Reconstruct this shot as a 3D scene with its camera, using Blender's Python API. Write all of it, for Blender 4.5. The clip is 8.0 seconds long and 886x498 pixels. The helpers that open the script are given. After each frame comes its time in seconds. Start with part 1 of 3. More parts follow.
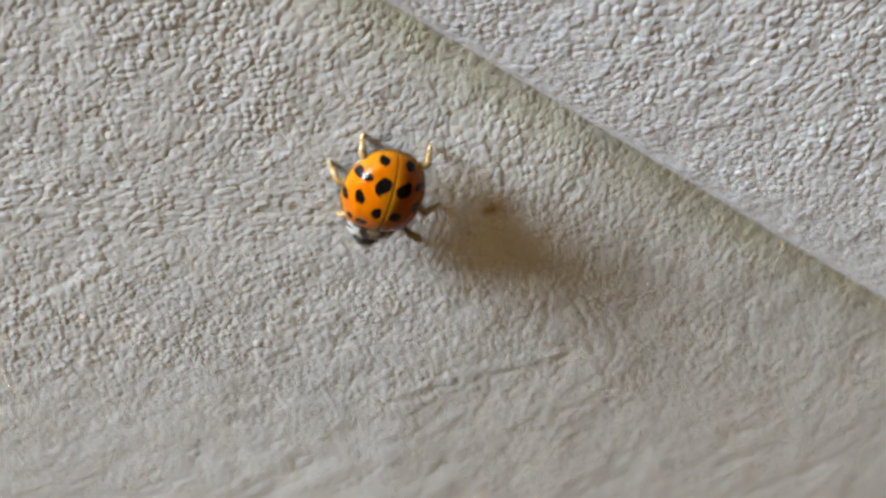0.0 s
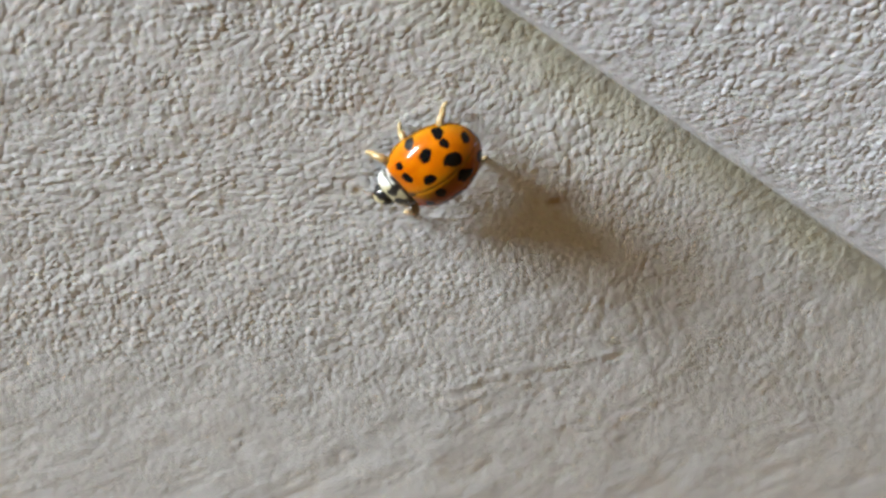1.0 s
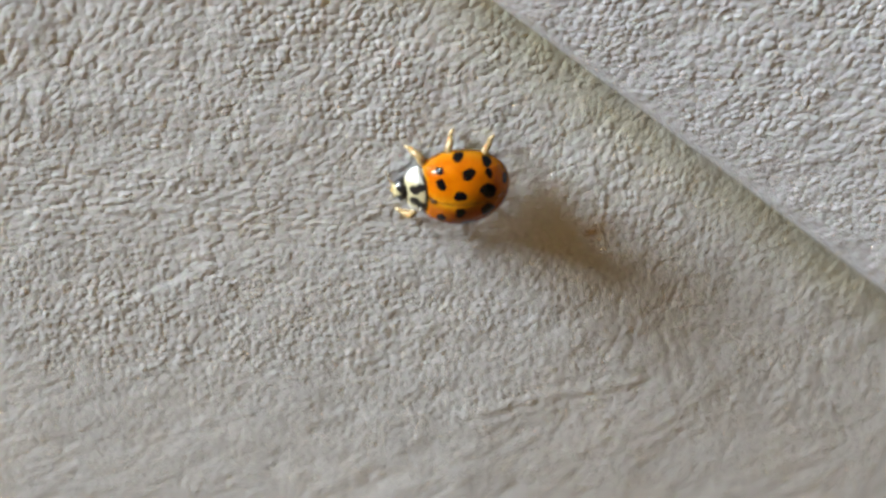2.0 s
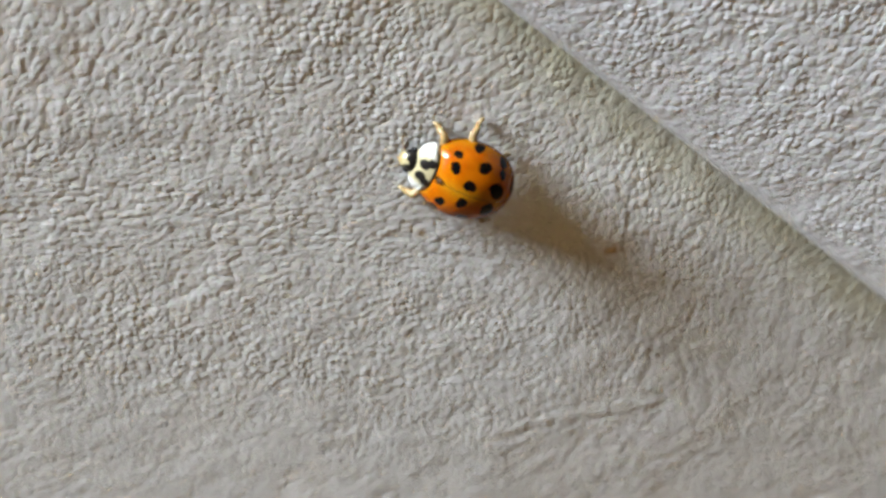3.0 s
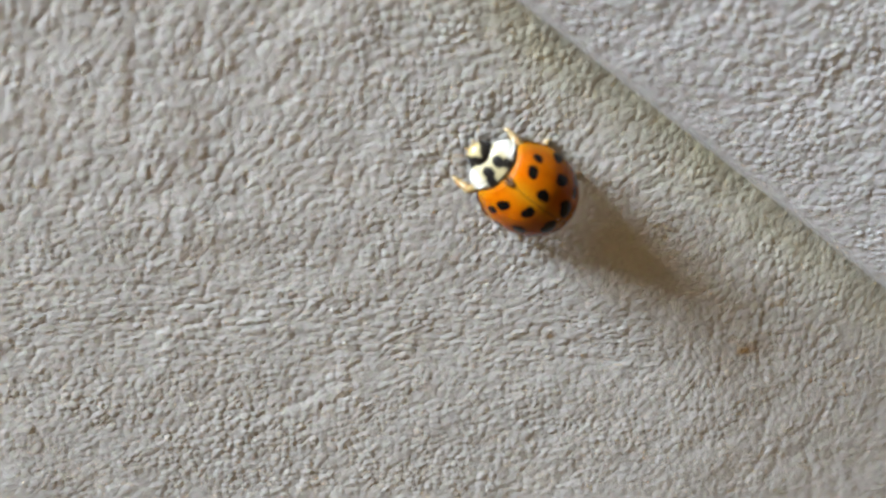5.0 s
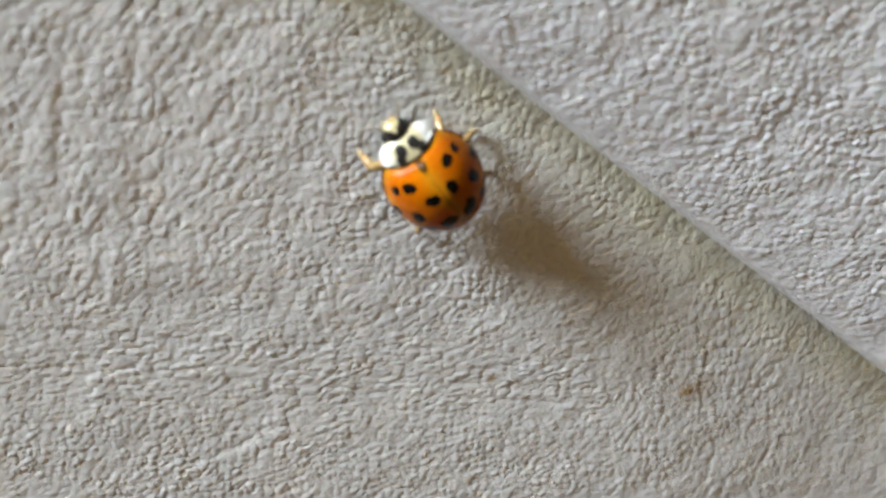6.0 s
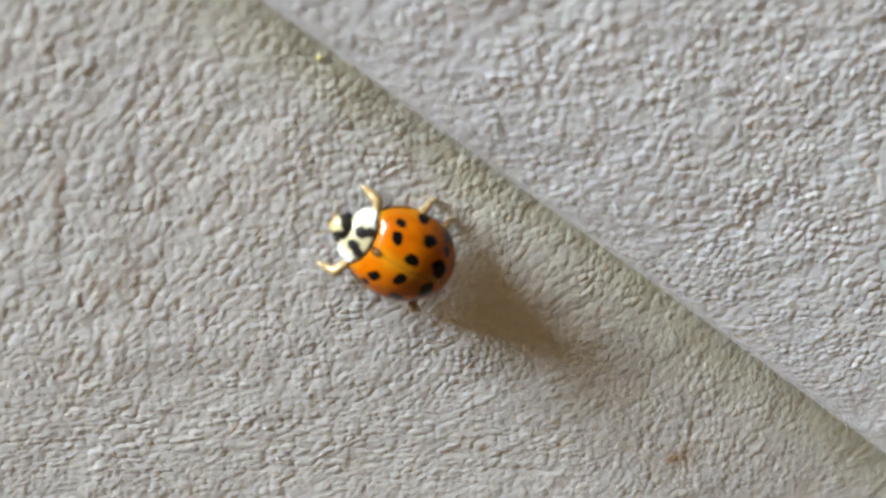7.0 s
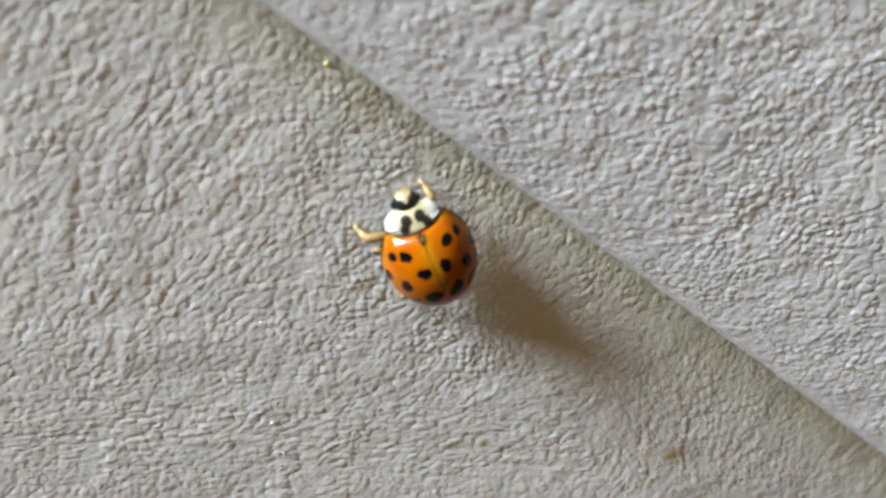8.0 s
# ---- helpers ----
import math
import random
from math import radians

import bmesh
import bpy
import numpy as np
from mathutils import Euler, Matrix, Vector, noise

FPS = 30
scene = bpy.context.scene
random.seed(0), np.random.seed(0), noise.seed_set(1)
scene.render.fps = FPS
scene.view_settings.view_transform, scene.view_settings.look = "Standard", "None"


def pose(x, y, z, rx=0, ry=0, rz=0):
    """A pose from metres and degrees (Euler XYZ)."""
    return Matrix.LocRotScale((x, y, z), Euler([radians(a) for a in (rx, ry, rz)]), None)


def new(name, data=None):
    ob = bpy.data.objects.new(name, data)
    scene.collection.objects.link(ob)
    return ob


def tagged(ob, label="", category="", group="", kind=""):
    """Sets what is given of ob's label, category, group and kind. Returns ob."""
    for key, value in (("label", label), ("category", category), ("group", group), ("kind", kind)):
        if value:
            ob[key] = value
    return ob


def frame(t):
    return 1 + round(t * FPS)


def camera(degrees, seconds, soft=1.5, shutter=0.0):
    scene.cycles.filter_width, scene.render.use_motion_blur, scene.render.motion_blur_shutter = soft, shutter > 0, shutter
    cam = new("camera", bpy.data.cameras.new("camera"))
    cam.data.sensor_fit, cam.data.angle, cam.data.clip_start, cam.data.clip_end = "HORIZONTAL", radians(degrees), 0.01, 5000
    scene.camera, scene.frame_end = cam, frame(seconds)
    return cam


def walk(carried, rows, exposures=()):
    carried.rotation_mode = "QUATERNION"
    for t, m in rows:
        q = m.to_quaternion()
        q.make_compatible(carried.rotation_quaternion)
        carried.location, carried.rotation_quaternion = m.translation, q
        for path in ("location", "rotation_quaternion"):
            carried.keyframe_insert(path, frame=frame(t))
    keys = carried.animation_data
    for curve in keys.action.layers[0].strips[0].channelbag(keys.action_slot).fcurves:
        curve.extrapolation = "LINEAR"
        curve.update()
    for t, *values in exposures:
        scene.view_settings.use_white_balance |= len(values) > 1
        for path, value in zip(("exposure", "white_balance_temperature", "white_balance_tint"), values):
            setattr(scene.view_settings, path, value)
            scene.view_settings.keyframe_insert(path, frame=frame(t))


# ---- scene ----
cam = camera(39.8, 8.0, soft=3.2)
cam.data.dof.use_dof, cam.data.dof.focus_distance, cam.data.dof.aperture_fstop = True, 0.0705, 34.0
# seconds, eye x y z in metres, turn in degrees
PATH = [
    (0.0, 0.007571, -0.061073, 0.663606, 51.618, 0.055, -7.728),
    (0.1, 0.007535, -0.061563, 0.663325, 51.778, 0.013, -7.53),
    (0.2, 0.007558, -0.061486, 0.662798, 51.698, -0.211, -7.576),
    (0.3, 0.007313, -0.061256, 0.663396, 51.655, -0.427, -7.663),
    (0.4, 0.007519, -0.060812, 0.664155, 51.976, -0.664, -7.696),
    (0.5, 0.007838, -0.059987, 0.665048, 52.341, -0.763, -7.511),
    (0.6, 0.006218, -0.059312, 0.66542, 52.841, -0.937, -7.638),
    (0.7, 0.004657, -0.05937, 0.665378, 52.874, -1.014, -7.022),
    (0.8, 0.003669, -0.059677, 0.663633, 52.889, -1.104, -6.91),
    (0.9, 0.003838, -0.060454, 0.662149, 53.01, -1.301, -6.878),
    (1.0, 0.003211, -0.060742, 0.660897, 52.759, -1.614, -6.948),
    (1.1, 0.002161, -0.060818, 0.660106, 52.926, -1.65, -6.845),
    (1.2, 0.000874, -0.060509, 0.661081, 53.221, -1.862, -6.872),
    (2.3, -0.00132, -0.063051, 0.662386, 55.101, -3.512, -6.931),
    (2.4, -0.001497, -0.062914, 0.662545, 55.482, -3.513, -6.877),
    (2.5, -0.002218, -0.06257, 0.662903, 55.498, -3.697, -6.992),
    (2.6, -0.002408, -0.062618, 0.662243, 55.607, -3.742, -6.912),
    (2.7, -0.002994, -0.062722, 0.661627, 55.539, -3.834, -7.024),
    (2.8, -0.002655, -0.062998, 0.661202, 55.764, -3.869, -6.96),
    (2.9, -0.002538, -0.063039, 0.660698, 55.751, -3.887, -7.111),
    (3.0, -0.002986, -0.062355, 0.660949, 55.682, -3.977, -7.212),
    (3.1, -0.003608, -0.06246, 0.661359, 56.149, -3.899, -7.076),
    (3.2, -0.004892, -0.062117, 0.662463, 56.013, -3.981, -7.142),
    (3.3, -0.005052, -0.062072, 0.663082, 56.154, -3.969, -7.054),
    (3.4, -0.005484, -0.061781, 0.663648, 56.213, -3.975, -7.146),
    (3.5, -0.00628, -0.061552, 0.66457, 56.246, -3.974, -7.125),
    (3.6, -0.007033, -0.061205, 0.665451, 56.402, -3.929, -7.113),
    (3.7, -0.006949, -0.060578, 0.665733, 56.52, -3.927, -7.065),
    (3.8, -0.005844, -0.060393, 0.665059, 56.796, -3.853, -7.177),
    (3.9, -0.004482, -0.059589, 0.664007, 56.551, -3.989, -7.266),
    (4.0, -0.003785, -0.059197, 0.662761, 56.596, -4.043, -7.33),
    (4.1, -0.004745, -0.059106, 0.662558, 56.898, -3.865, -7.414),
    (4.2, -0.00678, -0.058572, 0.66298, 56.94, -3.836, -7.213),
    (4.3, -0.007614, -0.058105, 0.662551, 56.896, -3.807, -7.242),
    (4.4, -0.007649, -0.057652, 0.662229, 56.797, -3.764, -7.29),
    (4.5, -0.008225, -0.05722, 0.662522, 56.962, -3.716, -7.26),
    (4.6, -0.009167, -0.057094, 0.662415, 57.204, -3.704, -7.275),
    (4.7, -0.009685, -0.056919, 0.661983, 57.03, -3.633, -7.185),
    (5.8, -0.010613, -0.054174, 0.66229, 58.021, -5.014, -9.381),
    (5.9, -0.009843, -0.054194, 0.662636, 58.081, -4.936, -9.373),
    (6.0, -0.00927, -0.05441, 0.662618, 58.046, -5.087, -9.382),
    (6.1, -0.008931, -0.054374, 0.662479, 58.167, -5.011, -9.523),
    (6.2, -0.008708, -0.05403, 0.664156, 58.224, -5.068, -9.611),
    (6.3, -0.008374, -0.053259, 0.665774, 58.403, -5.153, -9.752),
    (6.4, -0.008369, -0.053166, 0.666704, 58.68, -5.002, -9.472),
    (6.5, -0.008687, -0.05316, 0.667181, 58.307, -5.133, -9.468),
    (6.6, -0.00868, -0.053731, 0.666785, 58.525, -5.046, -9.25),
    (6.7, -0.009376, -0.053663, 0.666267, 58.343, -5.156, -9.415),
    (6.8, -0.009416, -0.054364, 0.666275, 58.322, -5.087, -9.42),
    (6.9, -0.009016, -0.054079, 0.666508, 58.282, -5.047, -9.302),
    (7.0, -0.009195, -0.053882, 0.667259, 58.187, -5.201, -9.352),
    (7.1, -0.010007, -0.054639, 0.666934, 58.335, -5.085, -9.217),
    (7.2, -0.010458, -0.054612, 0.666097, 58.207, -5.095, -9.121),
    (7.3, -0.010501, -0.054748, 0.665727, 58.232, -5.184, -9.253),
    (7.4, -0.010015, -0.054821, 0.665972, 58.115, -5.077, -9.198),
    (7.5, -0.010564, -0.054358, 0.666277, 57.981, -5.225, -9.191),
    (7.6, -0.010992, -0.054442, 0.667061, 58.015, -5.224, -9.113),
    (7.7, -0.01106, -0.054383, 0.668094, 57.923, -5.261, -9.166),
    (7.8, -0.010348, -0.054176, 0.66849, 58.08, -5.164, -9.009),
    (7.9, -0.01013, -0.054521, 0.66905, 57.95, -5.262, -8.889),
    (8.0, -0.00938, -0.054919, 0.668548, 57.721, -5.369, -8.945),
]
walk(cam, [(t, pose(x, y, z, rx, ry, rz)) for t, x, y, z, rx, ry, rz in PATH],
     exposures=[(0.0, 0.03), (1.2, 0.02), (3.0, -0.02), (4.7, -0.02), (6.0, 0.0), (6.4, 0.09), (7.2, 0.05), (8.0, 0.0)])

# ---- world and light ----
world = bpy.data.worlds.new("sky")
scene.world = world
world.use_nodes = True
wn = world.node_tree.nodes
sky = wn.new("ShaderNodeTexSky")
sky.sky_type, sky.sun_disc = "NISHITA", False
sky.sun_elevation, sky.sun_rotation = radians(35), radians(60)
wn["Background"].inputs["Strength"].default_value = 0.1
world.node_tree.links.new(sky.outputs[0], wn["Background"].inputs["Color"])

BASE_Z = 0.62           # height of the shown patch of leather over the floor
WALL_X = -1.5           # inner face of the window wall
WIN_Y, WIN_Z, WIN_W, WIN_H = -0.245, 1.90, 0.18, 1.16
lamp = bpy.data.lights.new("window_daylight", "AREA")
lamp.shape, lamp.size, lamp.size_y, lamp.energy = "RECTANGLE", WIN_H, WIN_W, 286.0
lamp.color = (0.845, 0.94, 1.0)
lamp_ob = new("window_daylight", lamp)
lamp_ob.matrix_world = Matrix.Translation((WALL_X - 0.12, WIN_Y, WIN_Z)) @ pose(0, 0, 0, 0, -90, 0)
scene.view_settings.exposure = 0.0


# ---- materials ----
def material(name, rough=0.5, metal=0.0):
    m = bpy.data.materials.new(name)
    m.use_nodes = True
    b = m.node_tree.nodes["Principled BSDF"]
    b.inputs["Roughness"].default_value, b.inputs["Metallic"].default_value = rough, metal
    return m, m.node_tree.nodes, m.node_tree.links, b


def noise_node(nodes, links, scale, detail=3.0, rough=0.55):
    co = nodes.new("ShaderNodeTexCoord")
    n = nodes.new("ShaderNodeTexNoise")
    n.inputs["Scale"].default_value, n.inputs["Detail"].default_value, n.inputs["Roughness"].default_value = scale, detail, rough
    links.new(co.outputs["Object"], n.inputs["Vector"])
    return n


def mixed(nodes, links, fac, a, b):
    mx = nodes.new("ShaderNodeMix")
    mx.data_type = "RGBA"
    for slot, v in ((0, fac), (6, a), (7, b)):
        if isinstance(v, (int, float)):
            mx.inputs[slot].default_value = v
        elif isinstance(v, tuple):
            mx.inputs[slot].default_value = (*v, 1)
        else:
            links.new(v, mx.inputs[slot])
    return mx.outputs[2]


def ramped(nodes, links, value, low, high):
    r = nodes.new("ShaderNodeMapRange")
    r.inputs[1].default_value, r.inputs[2].default_value = low, high
    links.new(value, r.inputs[0])
    return r.outputs[0]


def attribute(nodes, name):
    a = nodes.new("ShaderNodeAttribute")
    a.attribute_name = name
    return a.outputs["Fac"]


def bumped(nodes, links, bsdf, height, strength, distance):
    b = nodes.new("ShaderNodeBump")
    b.inputs["Strength"].default_value, b.inputs["Distance"].default_value = strength, distance
    links.new(height, b.inputs["Height"])
    links.new(b.outputs[0], bsdf.inputs["Normal"])


def plain(name, a, b, scale, rough, bump=0.0):
    m, n, l, p = material(name, rough)
    f = noise_node(n, l, scale)
    l.new(mixed(n, l, ramped(n, l, f.outputs[0], 0.3, 0.7), a, b), p.inputs["Base Color"])
    if bump:
        bumped(n, l, p, f.outputs[0], 0.3, bump)
    return m


def leather(name, tone):
    m, n, l, p = material(name, 0.52)
    big, mid, fine = noise_node(n, l, 90.0, 3), noise_node(n, l, 900.0, 3), noise_node(n, l, 6500.0, 3)
    a = tuple(c * 0.93 for c in tone)
    col = mixed(n, l, ramped(n, l, big.outputs[0], 0.35, 0.65), a, tone)
    col = mixed(n, l, ramped(n, l, mid.outputs[0], 0.58, 0.8), col, tuple(c * 0.86 for c in tone))
    tint = noise_node(n, l, 2600.0, 1)
    col = mixed(n, l, ramped(n, l, tint.outputs[0], 0.50, 0.72), col, (tone[0] * 0.99, tone[1] * 0.94, tone[2] * 0.96))
    col = mixed(n, l, ramped(n, l, tint.outputs[0], 0.50, 0.28), col, (tone[0] * 0.97, tone[1] * 1.02, tone[2] * 0.94))
    col = mixed(n, l, attribute(n, "pit_tone"), col, (0.44, 0.41, 0.37))
    col = mixed(n, l, attribute(n, "yellowed_shade"), col, (0.55, 0.52, 0.34))
    col = mixed(n, l, attribute(n, "stain"), col, (0.29, 0.18, 0.07))
    l.new(col, p.inputs["Base Color"])
    l.new(ramped(n, l, mid.outputs[0], -0.48, 1.65), p.inputs["Roughness"])
    p.inputs["Specular IOR Level"].default_value = 0.45
    bumped(n, l, p, fine.outputs[0], 0.14, 0.00005)
    return m


LEATHER = leather("off_white_leather", (0.576, 0.570, 0.580))
# same leather made paler and bluer, for the daylight the bolster catches
LEATHER_BOLSTER = leather("lit_white_leather", (0.62, 0.628, 0.67))
# finishes of the added room, coloured for the fill they bounce
WALL = plain("warm_bounce_plaster", (0.315, 0.212, 0.078), (0.35, 0.236, 0.088), 3.0, 0.9, 0.001)
DARK_WALL = plain("dark_unseen_wall", (0.055, 0.032, 0.018), (0.085, 0.05, 0.028), 5.0, 0.45, 0.001)
CEILING = plain("tan_bounce_plaster", (0.315, 0.216, 0.083), (0.35, 0.242, 0.093), 4.0, 0.9, 0.001)
FLOOR = plain("oak_floor", (0.12, 0.075, 0.04), (0.18, 0.115, 0.06), 6.0, 0.5, 0.001)
PAINT = plain("white_window_paint", (0.75, 0.75, 0.73), (0.8, 0.8, 0.78), 8.0, 0.4)
GLASS, _n, _l, _p = material("window_glass", 0.0)
_p.inputs["Transmission Weight"].default_value = 1.0


def shell_material():
    m, n, l, p = material("orange_elytra", 0.16)
    f = noise_node(n, l, 900.0, 3)
    g = noise_node(n, l, 9000.0, 2)
    col = mixed(n, l, ramped(n, l, f.outputs[0], 0.3, 0.7), (0.235, 0.052, 0.0003), (0.295, 0.077, 0.0005))
    col = mixed(n, l, attribute(n, "margin"), col, (0.30, 0.16, 0.006))
    col = mixed(n, l, attribute(n, "spot"), col, (0.002, 0.002, 0.002))
    l.new(col, p.inputs["Base Color"])
    l.new(ramped(n, l, g.outputs[0], -0.3, 6.0), p.inputs["Roughness"])
    p.inputs["Specular IOR Level"].default_value = 0.15
    p.inputs["Subsurface Weight"].default_value = 0.15
    p.inputs["Subsurface Radius"].default_value = (1.0, 0.05, 0.01)
    p.inputs["Subsurface Scale"].default_value = 0.0006
    bumped(n, l, p, g.outputs[0], 0.10, 0.00003)
    return m


def marked_material(name, light, mid, rough):
    m, n, l, p = material(name, rough)
    f = noise_node(n, l, 2500.0, 3)
    col = mixed(n, l, attribute(n, "margin"), light, mid)
    col = mixed(n, l, ramped(n, l, f.outputs[0], 0.45, 0.9), col, tuple(c * 0.85 for c in mid))
    col = mixed(n, l, attribute(n, "spot"), col, (0.008, 0.007, 0.007))
    l.new(col, p.inputs["Base Color"])
    bumped(n, l, p, f.outputs[0], 0.15, 0.00003)
    return m


SHELL = shell_material()
PRONOTUM = marked_material("cream_pronotum", (0.45, 0.445, 0.43), (0.35, 0.305, 0.185), 0.3)
FACE = marked_material("cream_face", (0.36, 0.31, 0.18), (0.27, 0.19, 0.07), 0.28)
EYE = plain("black_eye", (0.006, 0.006, 0.007), (0.012, 0.012, 0.014), 6000.0, 0.08)
LEG = plain("amber_leg", (0.20, 0.125, 0.048), (0.31, 0.215, 0.095), 2500.0, 0.35, 0.00002)
LEG.node_tree.nodes["Principled BSDF"].inputs["Subsurface Weight"].default_value = 0.25
LEG.node_tree.nodes["Principled BSDF"].inputs["Subsurface Scale"].default_value = 0.0003
FOOT = plain("pale_amber_foot", (0.27, 0.185, 0.085), (0.36, 0.265, 0.13), 2500.0, 0.4, 0.00002)
BELLY = plain("brown_underside", (0.045, 0.022, 0.008), (0.075, 0.036, 0.014), 3000.0, 0.4)


# ---- mesh tools ----
def part(name, mesh, mat, parent=None, label=""):
    ob = new(name, mesh)
    if mat:
        mesh.materials.append(mat)
    if parent:
        ob.parent = parent
    return tagged(ob, label)


def grid_mesh(name, pts, closed=False):
    """A sheet of quads from an array of rows x columns x 3; closed: the columns run round."""
    r, c = pts.shape[:2]
    i = np.arange(r * c).reshape(r, c)
    a, b = i[:-1], i[1:]
    if closed:
        a2, b2 = np.roll(a, -1, 1), np.roll(b, -1, 1)
    else:
        a2, b2, a, b = a[:, 1:], b[:, 1:], a[:, :-1], b[:, :-1]
    quads = np.stack([a, a2, b2, b], -1).reshape(-1, 4)
    me = bpy.data.meshes.new(name)
    me.vertices.add(r * c)
    me.vertices.foreach_set("co", pts.reshape(-1).astype(np.float32))
    me.loops.add(quads.size)
    me.loops.foreach_set("vertex_index", quads.reshape(-1).astype(np.int32))
    me.polygons.add(len(quads))
    me.polygons.foreach_set("loop_start", np.arange(0, quads.size, 4, dtype=np.int32))
    me.update(calc_edges=True)
    me.polygons.foreach_set("use_smooth", np.ones(len(quads), bool))
    me.validate()
    return me


def paint(me, name, values):
    me.attributes.new(name, "FLOAT", "POINT").data.foreach_set("value", np.clip(values, 0, 1).reshape(-1).astype(np.float32))


def box_bm(bm, x0, x1, y0, y1, z0, z1, bevel=0.0):
    res = bmesh.ops.create_cube(bm, size=1.0, matrix=Matrix.Translation(((x0 + x1) / 2, (y0 + y1) / 2, (z0 + z1) / 2)) @ Matrix.Diagonal((x1 - x0, y1 - y0, z1 - z0, 1)))
    if bevel:
        es = list({e for v in res["verts"] for e in v.link_edges})
        bmesh.ops.bevel(bm, geom=es, offset=bevel, segments=3, affect="EDGES", profile=0.6)


def mesh_of(name, bm):
    me = bpy.data.meshes.new(name)
    bm.to_mesh(me)
    bm.free()
    return me


def boxes(name, mat, *specs, parent=None, bevel=0.0):
    bm = bmesh.new()
    for s in specs:
        box_bm(bm, *s, bevel)
    return part(name, mesh_of(name, bm), mat, parent)


def tube(points, radii, sides=8):
    """A round rod along points, as rows of rings with closed ends."""
    pts = [Vector(p) for p in points]
    rings = []
    for k, p in enumerate(pts):
        d = (pts[min(k + 1, len(pts) - 1)] - pts[max(k - 1, 0)]).normalized()
        a = d.cross(Vector((0.13, 0.2, 1))).normalized()
        b = d.cross(a)
        rings.append([p + radii[k] * (math.cos(q) * a + math.sin(q) * b) for q in np.linspace(0, 2 * math.pi, sides, endpoint=False)])
    rings = [[pts[0]] * sides] + rings + [[pts[-1]] * sides]
    return np.array([[list(v) for v in ring] for ring in rings])


# ---- unseen room, added to close the place and bounce warm light ----
X0, X1, Y0, Y1, TOP = WALL_X, 2.6, -2.3, 0.75, 2.6
T = 0.2
tagged(boxes("floor", FLOOR, (X0 - T, X1 + T, Y0 - T, Y1 + T, -T, 0)), "unseen brown floor, added to close the room", "floor", kind="structure")
tagged(boxes("ceiling", CEILING, (X0 - T, X1 + T, Y0 - T, Y1 + T, TOP, TOP + T)), "unseen tan ceiling, added to bounce warm light", "ceiling", kind="structure")
# unseen wall, kept dark so little light bounces back from the right
tagged(boxes("wall_east", DARK_WALL, (X1, X1 + T, Y0 - T, Y1 + T, 0, TOP)), "unseen dark wall, added to cut bounced light from the right", "wall", kind="structure")
tagged(boxes("wall_north", WALL, (X0, X1, Y1, Y1 + T, 0, TOP)), "unseen warm wall behind the seat, added to close the room", "wall", kind="structure")
tagged(boxes("wall_south", WALL, (X0, X1, Y0 - T, Y0, 0, TOP)), "unseen warm wall facing the seat, added to bounce light", "wall", kind="structure")
wy0, wy1, wz0, wz1 = WIN_Y - WIN_W / 2, WIN_Y + WIN_W / 2, WIN_Z - WIN_H / 2, WIN_Z + WIN_H / 2
tagged(boxes("wall_west", WALL, (X0 - T, X0, Y0 - T, wy0, 0, TOP), (X0 - T, X0, wy1, Y1 + T, 0, TOP), (X0 - T, X0, wy0, wy1, 0, wz0), (X0 - T, X0, wy0, wy1, wz1, TOP)),
       "unseen warm wall with a window opening, added to close the room", "wall", kind="structure")
window = tagged(new("window_1"), "white-framed window letting in daylight", "window", kind="structure")
F = 0.012
boxes("window_frame", PAINT, (X0 - 0.10, X0 - 0.05, wy0, wy0 + F, wz0, wz1), (X0 - 0.10, X0 - 0.05, wy1 - F, wy1, wz0, wz1),
      (X0 - 0.10, X0 - 0.05, wy0 + F, wy1 - F, wz0, wz0 + F), (X0 - 0.10, X0 - 0.05, wy0 + F, wy1 - F, wz1 - F, wz1), parent=window, bevel=0.004)
pane = boxes("pane", GLASS, (X0 - 0.08, X0 - 0.074, wy0 + F, wy1 - F, wz0 + F, wz1 - F), parent=window)
pane.visible_shadow = False

# ---- leather of the seat back ----
# Plan in the plane of the leather, in mm: u runs along the crease, s across it (the bolster has s > 0).
rng = np.random.default_rng(7)
TAB = rng.random((256, 256))
JIT = rng.random((256, 256, 2))
CREASE = np.array([17.85, 8.95])
ALONG, ACROSS = np.array([0.808, -0.589]), np.array([0.589, 0.808])


def vnoise(x, y):
    xi, yi = np.floor(x).astype(int), np.floor(y).astype(int)
    fx, fy = x - xi, y - yi
    fx, fy = fx * fx * fx * (fx * (fx * 6 - 15) + 10), fy * fy * fy * (fy * (fy * 6 - 15) + 10)
    a, b = TAB[xi & 255, yi & 255], TAB[(xi + 1) & 255, yi & 255]
    c, d = TAB[xi & 255, (yi + 1) & 255], TAB[(xi + 1) & 255, (yi + 1) & 255]
    return (a + (b - a) * fx) * (1 - fy) + (c + (d - c) * fx) * fy - 0.5


def fbm(x, y, n=3):
    return sum(vnoise(x * 2 ** k + 17.3 * k, y * 2 ** k - 9.1 * k) / 2 ** k for k in range(n))


